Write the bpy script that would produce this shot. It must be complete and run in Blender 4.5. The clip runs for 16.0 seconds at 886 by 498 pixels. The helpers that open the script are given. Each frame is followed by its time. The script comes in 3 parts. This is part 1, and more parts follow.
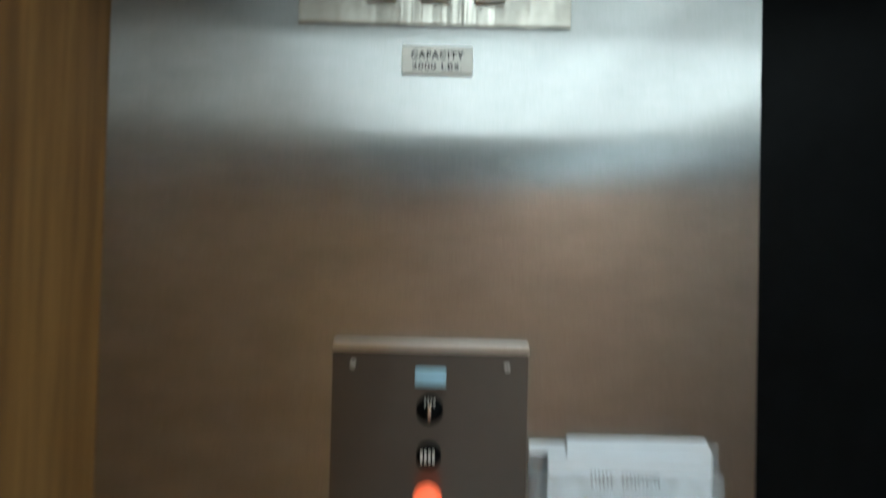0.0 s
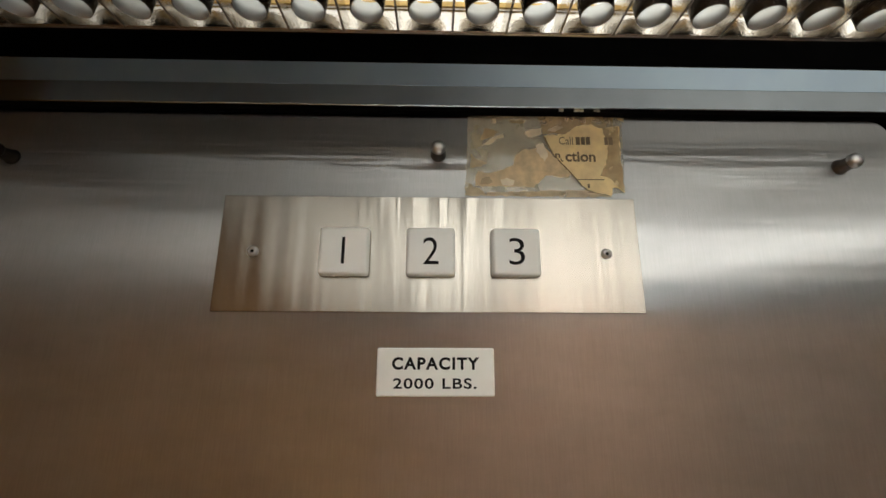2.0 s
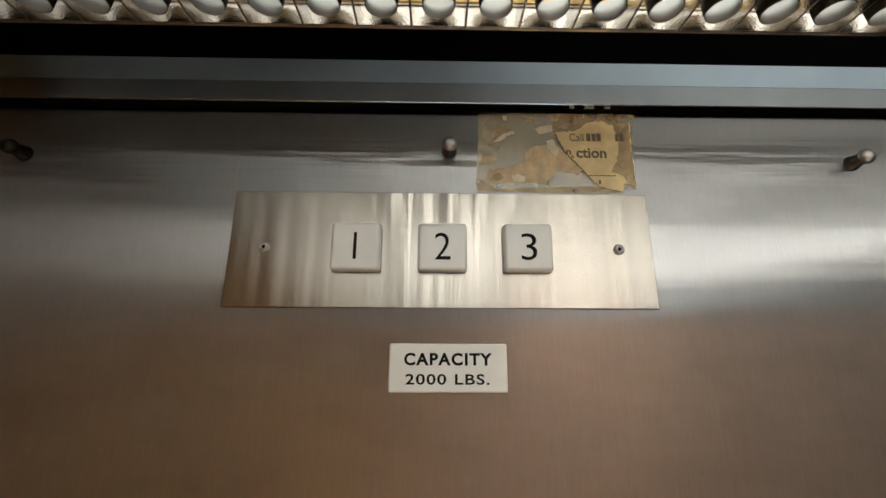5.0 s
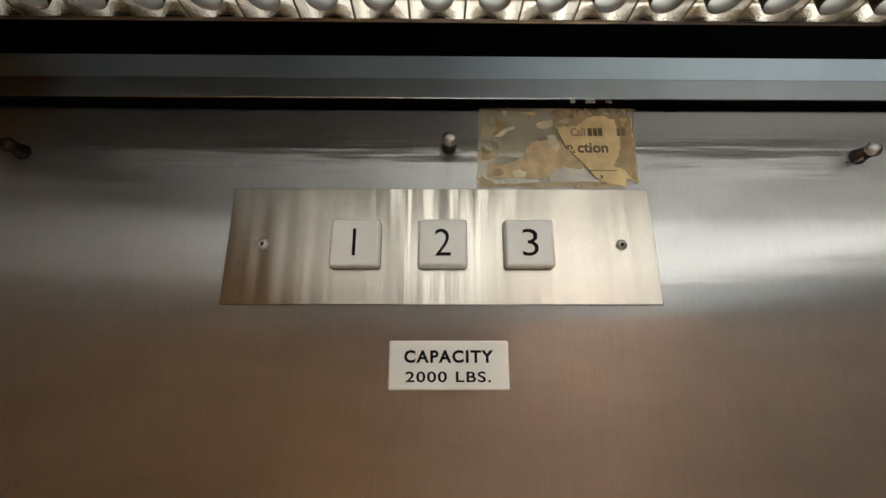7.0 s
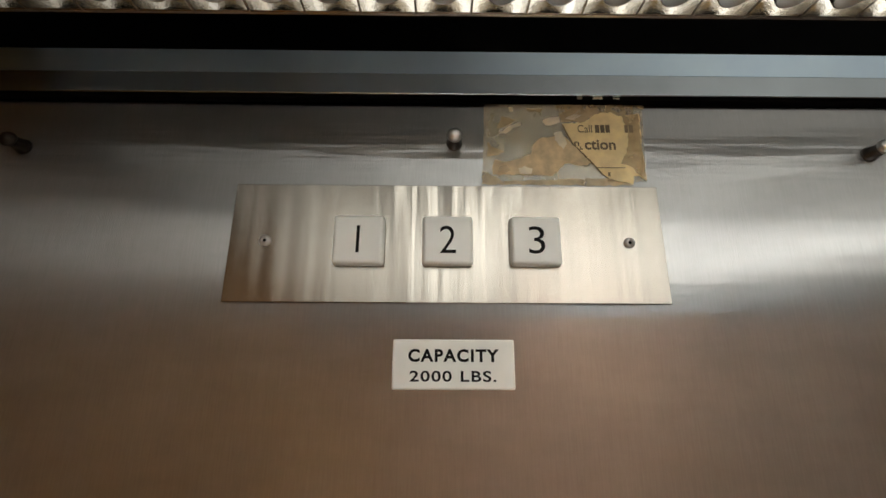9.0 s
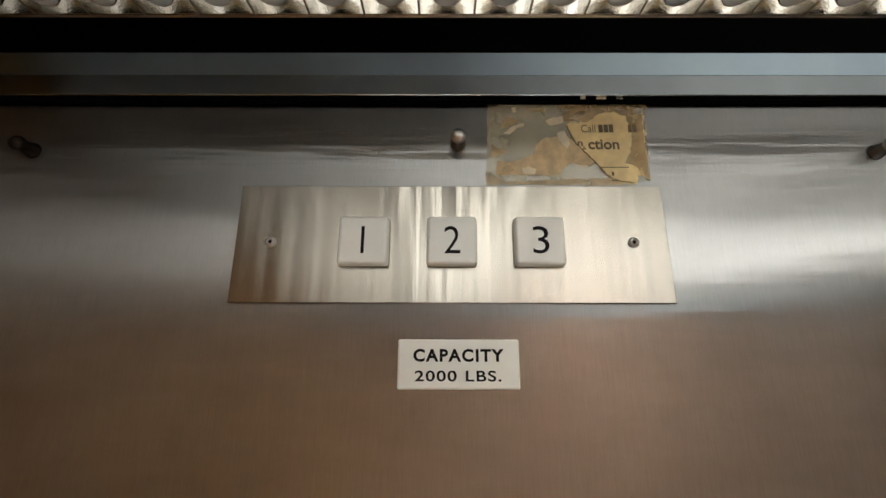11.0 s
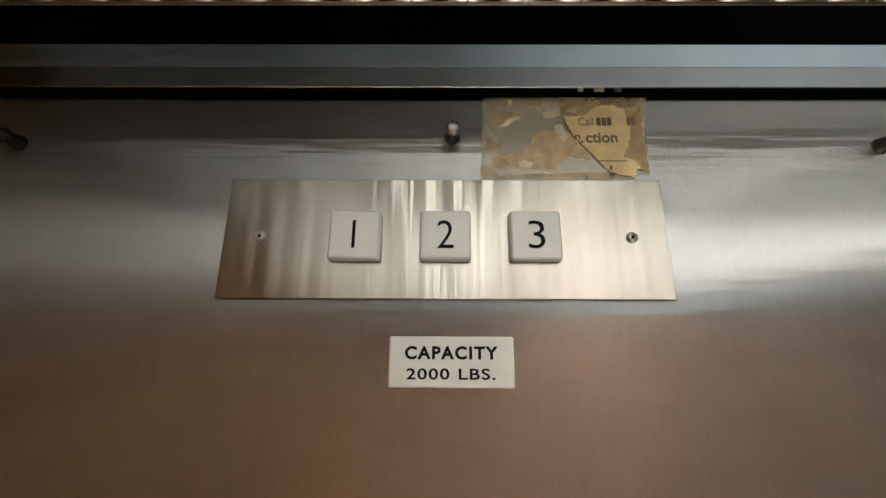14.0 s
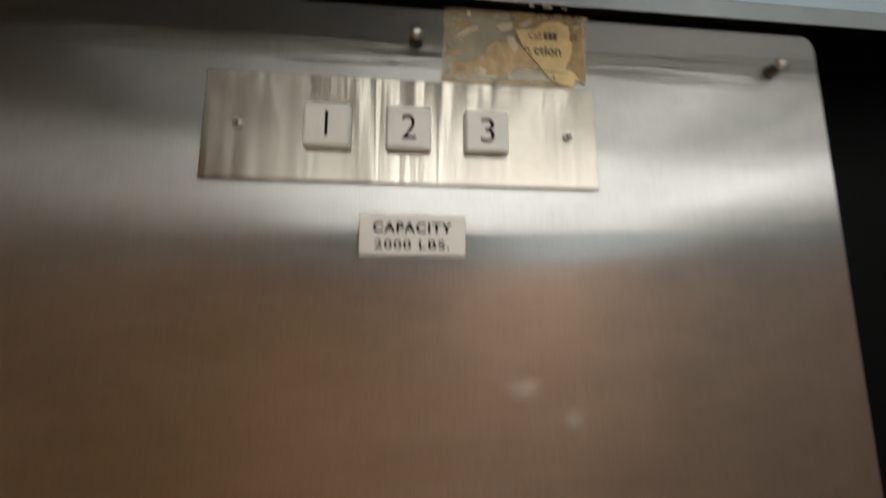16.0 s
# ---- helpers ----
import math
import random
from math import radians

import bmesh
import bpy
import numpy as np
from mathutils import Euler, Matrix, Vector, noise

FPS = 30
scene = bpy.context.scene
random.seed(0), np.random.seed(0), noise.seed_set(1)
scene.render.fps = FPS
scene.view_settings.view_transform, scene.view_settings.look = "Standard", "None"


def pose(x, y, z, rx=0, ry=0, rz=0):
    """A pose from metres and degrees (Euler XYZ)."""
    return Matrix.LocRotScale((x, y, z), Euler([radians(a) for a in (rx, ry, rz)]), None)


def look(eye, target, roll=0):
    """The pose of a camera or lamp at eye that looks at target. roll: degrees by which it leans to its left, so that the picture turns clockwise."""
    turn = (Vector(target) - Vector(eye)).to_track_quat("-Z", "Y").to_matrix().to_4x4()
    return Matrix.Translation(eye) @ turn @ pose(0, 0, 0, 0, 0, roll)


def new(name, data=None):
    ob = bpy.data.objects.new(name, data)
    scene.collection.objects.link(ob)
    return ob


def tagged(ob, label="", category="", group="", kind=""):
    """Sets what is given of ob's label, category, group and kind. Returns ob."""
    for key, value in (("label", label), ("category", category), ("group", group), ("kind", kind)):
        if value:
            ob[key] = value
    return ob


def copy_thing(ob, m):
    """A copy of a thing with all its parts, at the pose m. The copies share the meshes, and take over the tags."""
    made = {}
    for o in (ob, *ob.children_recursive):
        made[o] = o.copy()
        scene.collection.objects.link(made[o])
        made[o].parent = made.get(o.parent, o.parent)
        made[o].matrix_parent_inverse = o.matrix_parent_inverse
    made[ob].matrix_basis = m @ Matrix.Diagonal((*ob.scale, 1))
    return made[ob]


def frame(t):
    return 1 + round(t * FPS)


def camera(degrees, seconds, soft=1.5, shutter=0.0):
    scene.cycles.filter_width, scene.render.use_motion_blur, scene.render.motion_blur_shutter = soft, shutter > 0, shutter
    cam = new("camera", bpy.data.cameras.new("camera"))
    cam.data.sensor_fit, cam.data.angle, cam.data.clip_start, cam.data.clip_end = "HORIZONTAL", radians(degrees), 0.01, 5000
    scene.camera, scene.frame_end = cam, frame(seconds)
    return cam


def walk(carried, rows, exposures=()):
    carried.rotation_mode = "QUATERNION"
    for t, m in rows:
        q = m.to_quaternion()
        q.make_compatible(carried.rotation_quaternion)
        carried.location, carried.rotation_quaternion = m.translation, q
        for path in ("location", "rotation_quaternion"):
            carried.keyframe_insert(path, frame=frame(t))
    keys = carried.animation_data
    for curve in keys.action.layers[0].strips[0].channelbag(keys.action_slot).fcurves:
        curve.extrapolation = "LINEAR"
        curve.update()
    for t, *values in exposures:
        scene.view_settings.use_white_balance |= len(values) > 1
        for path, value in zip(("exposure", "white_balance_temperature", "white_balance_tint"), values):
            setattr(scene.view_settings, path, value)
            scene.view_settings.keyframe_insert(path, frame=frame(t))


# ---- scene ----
cam = camera(95.2, 16.0, shutter=0.5)
PATH = [
    (0, (0.013, -0.378, 1.851), (0.013, 1.622, 1.876), 1.4),
    (0.1, (0.008, -0.351, 1.882), (0.031, 1.647, 1.984), 1.3),
    (0.2, (0.006, -0.324, 1.912), (0.04, 1.668, 2.082), 1.2),
    (0.3, (0.003, -0.306, 1.953), (0.05, 1.688, 2.109), 0.7),
    (0.4, (0.004, -0.286, 1.98), (0.043, 1.702, 2.197), 0.7),
    (0.5, (0.001, -0.274, 2.008), (0.05, 1.711, 2.246), 0.5),
    (0.6, (0.002, -0.263, 2.022), (0.047, 1.709, 2.349), 0.3),
    (0.8, (0.0, -0.254, 2.049), (0.06, 1.714, 2.398), 0.1),
    (1, (0.002, -0.247, 2.05), (0.063, 1.712, 2.446), -0.1),
    (1.5, (0.002, -0.239, 2.044), (0.051, 1.711, 2.488), -0.0),
    (2, (0.003, -0.241, 2.046), (0.039, 1.703, 2.513), 0.2),
    (2.5, (0.002, -0.243, 2.043), (0.035, 1.696, 2.532), 0.4),
    (3, (0.001, -0.244, 2.036), (0.037, 1.701, 2.501), 0.5),
    (3.5, (-0.004, -0.243, 2.036), (0.032, 1.695, 2.528), 0.5),
    (4, (-0.005, -0.24, 2.038), (0.03, 1.697, 2.538), 0.5),
    (6.5, (0.0, -0.237, 2.04), (0.023, 1.698, 2.545), -0.2),
    (7, (-0.002, -0.235, 2.037), (0.017, 1.699, 2.546), 0.0),
    (7.5, (-0.001, -0.236, 2.037), (0.015, 1.698, 2.547), 0.2),
    (8, (-0.002, -0.235, 2.037), (0.014, 1.701, 2.54), 0.2),
    (8.5, (-0.002, -0.233, 2.035), (0.008, 1.698, 2.558), 0.3),
    (9, (-0.004, -0.231, 2.036), (0.008, 1.702, 2.549), 0.3),
    (11.5, (-0.005, -0.232, 2.035), (-0.014, 1.7, 2.552), 0.2),
    (12, (-0.006, -0.229, 2.034), (-0.017, 1.703, 2.551), 0.3),
    (12.5, (-0.007, -0.227, 2.035), (-0.014, 1.705, 2.554), 0.3),
    (13, (-0.006, -0.226, 2.033), (-0.015, 1.701, 2.567), 0.3),
    (13.2, (-0.006, -0.23, 2.051), (0.0, 1.7, 2.577), 0.3),
    (13.3, (-0.007, -0.232, 2.052), (0.018, 1.692, 2.597), 0.2),
    (13.4, (-0.005, -0.233, 2.051), (0.005, 1.689, 2.603), 0.3),
    (13.5, (-0.001, -0.234, 2.048), (-0.008, 1.688, 2.602), 0.3),
    (13.6, (-0.002, -0.233, 2.046), (0.001, 1.695, 2.577), 0.3),
    (13.7, (-0.001, -0.231, 2.038), (-0.003, 1.697, 2.57), 0.3),
    (14, (0.0, -0.225, 2.033), (-0.011, 1.704, 2.56), 0.3),
    (14.5, (0.002, -0.226, 2.035), (-0.012, 1.702, 2.565), 0.2),
    (15, (0.004, -0.226, 2.034), (0.007, 1.707, 2.545), 0.1),
    (15.5, (0.006, -0.229, 2.033), (0.047, 1.716, 2.498), 0.1),
    (15.7, (0.004, -0.232, 2.024), (0.091, 1.72, 2.453), 0.2),
    (15.9, (-0.001, -0.245, 2.011), (0.165, 1.728, 2.297), 0.2),
    (16, (-0.003, -0.252, 1.984), (0.198, 1.714, 2.294), 0.0),
]
walk(cam, [(t, look(eye, target, roll)) for t, eye, target, roll in PATH],
     [(0, 0.82, 5550, -9), (0.5, 0.80, 6150, -5), (1.0, 0.75, 6450, 2), (2.0, 0.74, 6700, 6), (16, 0.74, 6700, 6)])

# ---- world and light ----
world = bpy.data.worlds.new("world")
scene.world = world
world.use_nodes = True
world.node_tree.nodes["Background"].inputs["Color"].default_value = (0.02, 0.02, 0.022, 1)
world.node_tree.nodes["Background"].inputs["Strength"].default_value = 0.3

CEIL = 2.205          # underside of the louver
LEFT, RIGHT = -0.306, 1.06
BACK = -1.60
LAMP_X = -0.29         # the lamp sheets end short of the left wall
DEEP = 0.003          # thickness of the steel panels

# ---- materials ----


def nodes_of(name):
    m = bpy.data.materials.new(name)
    m.use_nodes = True
    nt = m.node_tree
    return m, nt, nt.nodes["Principled BSDF"]


def add(nt, kind, **values):
    n = nt.nodes.new(kind)
    for k, v in values.items():
        n.inputs[k].default_value = v
    return n


def ramp(nt, fac, stops):
    r = nt.nodes.new("ShaderNodeValToRGB")
    while len(r.color_ramp.elements) < len(stops):
        r.color_ramp.elements.new(0.5)
    for e, (p, c) in zip(r.color_ramp.elements, stops):
        e.position, e.color = p, (*c, 1)
    nt.links.new(fac, r.inputs["Fac"])
    return r.outputs["Color"]


def mapped(nt, scale):
    c = nt.nodes.new("ShaderNodeTexCoord")
    m = nt.nodes.new("ShaderNodeMapping")
    m.inputs["Scale"].default_value = scale
    nt.links.new(c.outputs["Object"], m.inputs["Vector"])
    return m.outputs["Vector"]


def grain(nt, scale, detail=3.0, rough=0.6):
    n = add(nt, "ShaderNodeTexNoise", Scale=1.0, Detail=detail, Roughness=rough)
    nt.links.new(mapped(nt, scale), n.inputs["Vector"])
    return n.outputs["Fac"]


def bump(nt, p, height, strength, distance=0.001):
    b = add(nt, "ShaderNodeBump", Strength=strength, Distance=distance)
    nt.links.new(height, b.inputs["Height"])
    nt.links.new(b.outputs["Normal"], p.inputs["Normal"])


def steel(name, along, color=(0.60, 0.585, 0.56), rough=0.34, aniso=0.85, wear=0.04, groove=0.05, waves=0.0):
    """Brushed stainless steel; along: 'z' for upright brush lines, 'x' for level ones. The UV's U runs across the lines."""
    m, nt, p = nodes_of(name)
    fine = (3500, 3500, 4) if along == "z" else (4, 3500, 3500)
    wide = (180, 180, 2.2) if along == "z" else (2.2, 180, 180)
    g = grain(nt, fine, 4)
    hair = grain(nt, (1100, 1100, 55) if along == "z" else (55, 1100, 1100), 2)
    s = grain(nt, wide, 5)
    cloud = grain(nt, (7, 7, 7), 4)
    c1 = ramp(nt, s, ((0.3, tuple(c * 0.965 for c in color)), (0.7, color)))
    mix = nt.nodes.new("ShaderNodeMix")
    mix.data_type, mix.blend_type = "RGBA", "MULTIPLY"
    mix.inputs["Factor"].default_value = 0.12
    nt.links.new(c1, mix.inputs[6])
    nt.links.new(ramp(nt, cloud, ((0.15, (0.86, 0.85, 0.84)), (0.85, (1, 1, 1)))), mix.inputs[7])
    lines = nt.nodes.new("ShaderNodeMix")
    lines.data_type, lines.blend_type = "RGBA", "MULTIPLY"
    lines.inputs["Factor"].default_value = 1.0
    nt.links.new(mix.outputs[2], lines.inputs[6])
    nt.links.new(ramp(nt, hair, ((0.3, (0.91, 0.91, 0.91)), (0.7, (1, 1, 1)))), lines.inputs[7])
    mix = lines
    nt.links.new(mix.outputs[2], p.inputs["Base Color"])
    p.inputs["Metallic"].default_value = 1
    r = nt.nodes.new("ShaderNodeMapRange")
    r.inputs["To Min"].default_value, r.inputs["To Max"].default_value = rough - wear, rough + wear
    nt.links.new(cloud, r.inputs["Value"])
    nt.links.new(r.outputs["Result"], p.inputs["Roughness"])
    p.inputs["Anisotropic"].default_value = aniso
    t = nt.nodes.new("ShaderNodeTangent")
    t.direction_type, t.uv_map = "UV_MAP", "brush"
    nt.links.new(t.outputs["Tangent"], p.inputs["Tangent"])
    bump(nt, p, g, groove, 0.0003)
    # rolled sheet: very shallow waves along and across the brush lines
    if waves:
        b = add(nt, "ShaderNodeBump", Strength=waves, Distance=0.0006)
        nt.links.new(grain(nt, (2.0, 2.0, 75), 3, 0.55), b.inputs["Height"])
        nt.links.new(b.outputs["Normal"], p.inputs["Normal"].links[0].from_node.inputs["Normal"])
        # finer ripples where the row of studs was welded on
        b2 = add(nt, "ShaderNodeBump", Strength=1.0, Distance=0.0008)
        place = nt.nodes.new("ShaderNodeTexCoord")
        split = nt.nodes.new("ShaderNodeSeparateXYZ")
        nt.links.new(place.outputs["Object"], split.inputs[0])
        row = nt.nodes.new("ShaderNodeMapRange")
        row.inputs["From Min"].default_value, row.inputs["From Max"].default_value = 2.10, 2.22
        nt.links.new(split.outputs["Z"], row.inputs["Value"])
        near = ramp(nt, row.outputs["Result"], ((0.30, (0.03, 0.03, 0.03)), (0.46, (1, 1, 1)), (0.56, (1, 1, 1)), (0.72, (0.03, 0.03, 0.03))))
        deep = nt.nodes.new("ShaderNodeMath")
        deep.operation = "MULTIPLY"
        nt.links.new(grain(nt, (6.0, 6.0, 120), 2, 0.5), deep.inputs[0])
        nt.links.new(near, deep.inputs[1])
        nt.links.new(deep.outputs[0], b2.inputs["Height"])
        nt.links.new(b2.outputs["Normal"], b.inputs["Normal"])
    # the coarser grooves fan the gloss out wide across the brush lines
    haze = add(nt, "ShaderNodeBsdfPrincipled", Metallic=1.0, Roughness=0.32, Anisotropic=1.0)
    nt.links.new(t.outputs["Tangent"], haze.inputs["Tangent"])
    bump(nt, haze, g, 0.7, 0.0003)
    if waves:
        nt.links.new(b.outputs["Normal"], haze.inputs["Normal"].links[0].from_node.inputs["Normal"])
    nt.links.new(mix.outputs[2], haze.inputs["Base Color"])
    both = nt.nodes.new("ShaderNodeMixShader")
    rub = nt.nodes.new("ShaderNodeMapRange")
    rub.inputs["From Min"].default_value, rub.inputs["From Max"].default_value = 0.3, 0.7
    rub.inputs["To Min"].default_value, rub.inputs["To Max"].default_value = 0.48, 0.62
    nt.links.new(grain(nt, (9, 9, 22), 5, 0.6), rub.inputs["Value"])
    nt.links.new(rub.outputs["Result"], both.inputs["Fac"])
    nt.links.new(p.outputs["BSDF"], both.inputs[1])
    nt.links.new(haze.outputs["BSDF"], both.inputs[2])
    nt.links.new(both.outputs["Shader"], nt.nodes["Material Output"].inputs["Surface"])
    return m


RIPPLE = 0.06


def grooved(name, color, rough, tilts):
    """Steel with level brush grooves, whose flanks lean up and down by the given slopes: each lean gives its own streaked gloss."""
    m, nt, p = nodes_of(name)
    cloud = grain(nt, (2.2, 180, 180), 5)
    # upright streaks in the colour stand in for the reflected louver cells
    cell_streaks = nt.nodes.new("ShaderNodeMix")
    cell_streaks.data_type, cell_streaks.blend_type = "RGBA", "MULTIPLY"
    cell_streaks.inputs["Factor"].default_value = 1.0
    nt.links.new(ramp(nt, cloud, ((0.3, tuple(k * 0.95 for k in color)), (0.7, color))), cell_streaks.inputs[6])
    nt.links.new(ramp(nt, grain(nt, (170, 1, 3), 2), ((0.36, (0.86, 0.86, 0.86)), (0.64, (1, 1, 1)))), cell_streaks.inputs[7])
    c = cell_streaks.outputs[2]
    tangent = nt.nodes.new("ShaderNodeTangent")
    tangent.direction_type, tangent.uv_map = "UV_MAP", "brush"
    face = nt.nodes.new("ShaderNodeNewGeometry")
    # the thin plate is slightly rippled along its length
    ripple = nt.nodes.new("ShaderNodeMapRange")
    ripple.inputs["From Min"].default_value, ripple.inputs["From Max"].default_value = 0.25, 0.75
    ripple.inputs["To Min"].default_value, ripple.inputs["To Max"].default_value = -RIPPLE, RIPPLE
    nt.links.new(grain(nt, (120, 1, 1.5), 2, 0.5), ripple.inputs["Value"])
    last = None
    for k, tilt in enumerate(tilts):
        q = p if k == 0 else nt.nodes.new("ShaderNodeBsdfPrincipled")
        nt.links.new(c, q.inputs["Base Color"])
        q.inputs["Metallic"].default_value, q.inputs["Roughness"].default_value, q.inputs["Anisotropic"].default_value = 1.0, rough, 1.0
        nt.links.new(tangent.outputs["Tangent"], q.inputs["Tangent"])
        lean = nt.nodes.new("ShaderNodeVectorMath")
        lean.operation = "ADD"
        turn = nt.nodes.new("ShaderNodeCombineXYZ")
        turn.inputs["Z"].default_value = tilt
        nt.links.new(ripple.outputs["Result"], turn.inputs["X"])
        nt.links.new(turn.outputs[0], lean.inputs[1])
        unit = nt.nodes.new("ShaderNodeVectorMath")
        unit.operation = "NORMALIZE"
        nt.links.new(face.outputs["Normal"], lean.inputs[0])
        nt.links.new(lean.outputs[0], unit.inputs[0])
        nt.links.new(unit.outputs[0], q.inputs["Normal"])
        if last is None:
            last = q.outputs["BSDF"]
        else:
            both = nt.nodes.new("ShaderNodeMixShader")
            both.inputs["Fac"].default_value = 1.0 / (k + 1)
            nt.links.new(last, both.inputs[1])
            nt.links.new(q.outputs["BSDF"], both.inputs[2])
            last = both.outputs["Shader"]
    nt.links.new(last, nt.nodes["Material Output"].inputs["Surface"])
    return m


def plain(name, color, rough=0.5, metal=0.0, spots=0.12, size=60.0, relief=0.0, **extra):
    m, nt, p = nodes_of(name)
    f = grain(nt, (size, size, size), 5)
    lo, hi = tuple(c * (1 - spots) for c in color), tuple(min(1, c * (1 + spots)) for c in color)
    nt.links.new(ramp(nt, f, ((0.3, lo), (0.7, hi))), p.inputs["Base Color"])
    p.inputs["Roughness"].default_value, p.inputs["Metallic"].default_value = rough, metal
    for k, v in extra.items():
        p.inputs[k.replace("_", " ")].default_value = v
    if relief:
        bump(nt, p, grain(nt, (size * 8, size * 8, size * 8), 3), relief, 0.0005)
    return m


def wood(name):
    m, nt, p = nodes_of(name)
    streak = grain(nt, (55, 55, 1.1), 6, 0.65)
    pores = grain(nt, (420, 420, 9), 3)
    c = ramp(nt, streak, ((0.28, (0.15, 0.072, 0.019)), (0.5, (0.24, 0.120, 0.033)), (0.72, (0.31, 0.167, 0.050))))
    mix = nt.nodes.new("ShaderNodeMix")
    mix.data_type, mix.blend_type = "RGBA", "MULTIPLY"
    mix.inputs["Factor"].default_value = 0.5
    nt.links.new(c, mix.inputs[6])
    nt.links.new(ramp(nt, pores, ((0.38, (0.55, 0.5, 0.45)), (0.6, (1, 1, 1)))), mix.inputs[7])
    nt.links.new(mix.outputs[2], p.inputs["Base Color"])
    p.inputs["Roughness"].default_value = 0.45
    p.inputs["Specular IOR Level"].default_value = 0.3
    bump(nt, p, pores, 0.15, 0.0004)
    return m


def glowing(name, color, strength):
    m, nt, p = nodes_of(name)
    p.inputs["Base Color"].default_value = (0.8, 0.8, 0.8, 1)
    p.inputs["Emission Color"].default_value = (*color, 1)
    p.inputs["Emission Strength"].default_value = strength
    return m


STEEL_V = steel("steel_upright_brush", "z", (0.48, 0.47, 0.455), 0.17, 1.0, 0.005, 0.06, 0.25)
STEEL_H = grooved("steel_level_brush", (0.53, 0.49, 0.425), 0.14, (-0.04, 0.0, 0.04, 0.08))
STEEL_TRIM = plain("dull_steel_trim", (0.52, 0.57, 0.60), 0.24, 1.0, 0.08, 40)
LEDGE = plain("satin_aluminium", (0.70, 0.85, 1.0), 0.3, 1.0, 0.05, 25)
STEEL_DARK = steel("steel_station", "x", (0.125, 0.112, 0.10), 0.36, 0.6)
POLISHED = plain("polished_steel", (0.62, 0.60, 0.57), 0.22, 1.0, 0.1, 200)
DULL = plain("dark_shank_steel", (0.17, 0.155, 0.14), 0.30, 1.0, 0.2, 300)
STUD_DARK = plain("dark_stud_steel", (0.045, 0.036, 0.028), 0.42, 1.0, 0.3, 300)
SATIN = plain("satin_steel", (0.62, 0.61, 0.59), 0.32, 1.0, 0.12, 300)
CHROME = plain("chrome_plastic", (0.52, 0.50, 0.47), 0.07, 1.0, 0.08, 90, 0.3)
# chrome rings: lit insides and dark reflecting outsides are put into the colours
RING_IN = plain("lit_ring_inside", (0.44, 0.46, 0.46), 0.16, 0.0, 0.05, 90)
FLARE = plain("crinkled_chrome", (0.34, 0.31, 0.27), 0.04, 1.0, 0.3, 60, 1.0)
RING_OUT = plain("shaded_ring_outside", (0.07, 0.06, 0.05), 0.12, 1.0, 0.25, 150, 1.0)
WHITE_PLASTIC = plain("white_button_plastic", (0.80, 0.81, 0.76), 0.32, 0, 0.04, 40, 0.02)
SIGN_WHITE = plain("engraved_sign_plastic", (0.77, 0.76, 0.70), 0.42, 0, 0.04, 50)
INK = plain("black_ink", (0.008, 0.007, 0.007), 0.6, 0, 0.2, 200, Specular_IOR_Level=0.1)
BLACK = plain("black_paint", (0.0035, 0.0038, 0.0042), 0.5, 0, 0.3, 30, 0.03, Specular_IOR_Level=0.07)
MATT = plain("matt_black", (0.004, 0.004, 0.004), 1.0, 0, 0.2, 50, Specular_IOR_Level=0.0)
WOOD = wood("wood_laminate")
UMBER = plain("dark_umber_laminate", (0.040, 0.033, 0.027), 0.45, 0, 0.15, 12, 0.02)
COOL = plain("blue_grey_laminate", (0.16, 0.165, 0.17), 0.4, 0, 0.06, 12, 0.02)
TAN = plain("tan_laminate", (0.44, 0.275, 0.195), 0.5, 0, 0.12, 12, 0.03)
FLOOR = plain("floor_vinyl", (0.60, 0.60, 0.60), 0.55, 0, 0.3, 40, 0.05)
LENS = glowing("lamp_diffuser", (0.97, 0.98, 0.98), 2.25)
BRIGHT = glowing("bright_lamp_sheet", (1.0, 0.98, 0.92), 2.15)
SLOT_GLOW = glowing("slot_side_glow", (1.0, 0.98, 0.94), 0.26)
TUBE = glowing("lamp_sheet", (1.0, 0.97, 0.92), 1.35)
DOWN = glowing("floor_fill_glow", (0.92, 0.97, 1.0), 43.0)
AMBER = plain("yellowed_plastic", (0.55, 0.36, 0.10), 0.4, 0, 0.2, 80)
PAPER_OLD = plain("yellowed_paper", (0.90, 0.72, 0.39), 0.75, 0, 0.16, 90, 0.05)
GLUE = plain("brown_glue_residue", (0.66, 0.52, 0.30), 0.45, 0, 0.25, 110, 0.1)
GLUE_DARK = plain("dark_glue_edge", (0.24, 0.165, 0.085), 0.6, 0, 0.3, 200)
GLUE_PALE = plain("pale_glue_residue", (0.80, 0.73, 0.56), 0.35, 0, 0.2, 80, 0.1)
PAPER = plain("white_paper", (0.84, 0.88, 0.93), 0.8, 0, 0.03, 30)
PRINT = plain("grey_print", (0.42, 0.43, 0.46), 0.7, 0, 0.1, 200)
BROWN_PRINT = plain("brown_print", (0.16, 0.12, 0.07), 0.7, 0, 0.2, 300)
BLUE = plain("pale_blue_lens", (0.35, 0.55, 0.68), 0.25, 0, 0.08, 60)


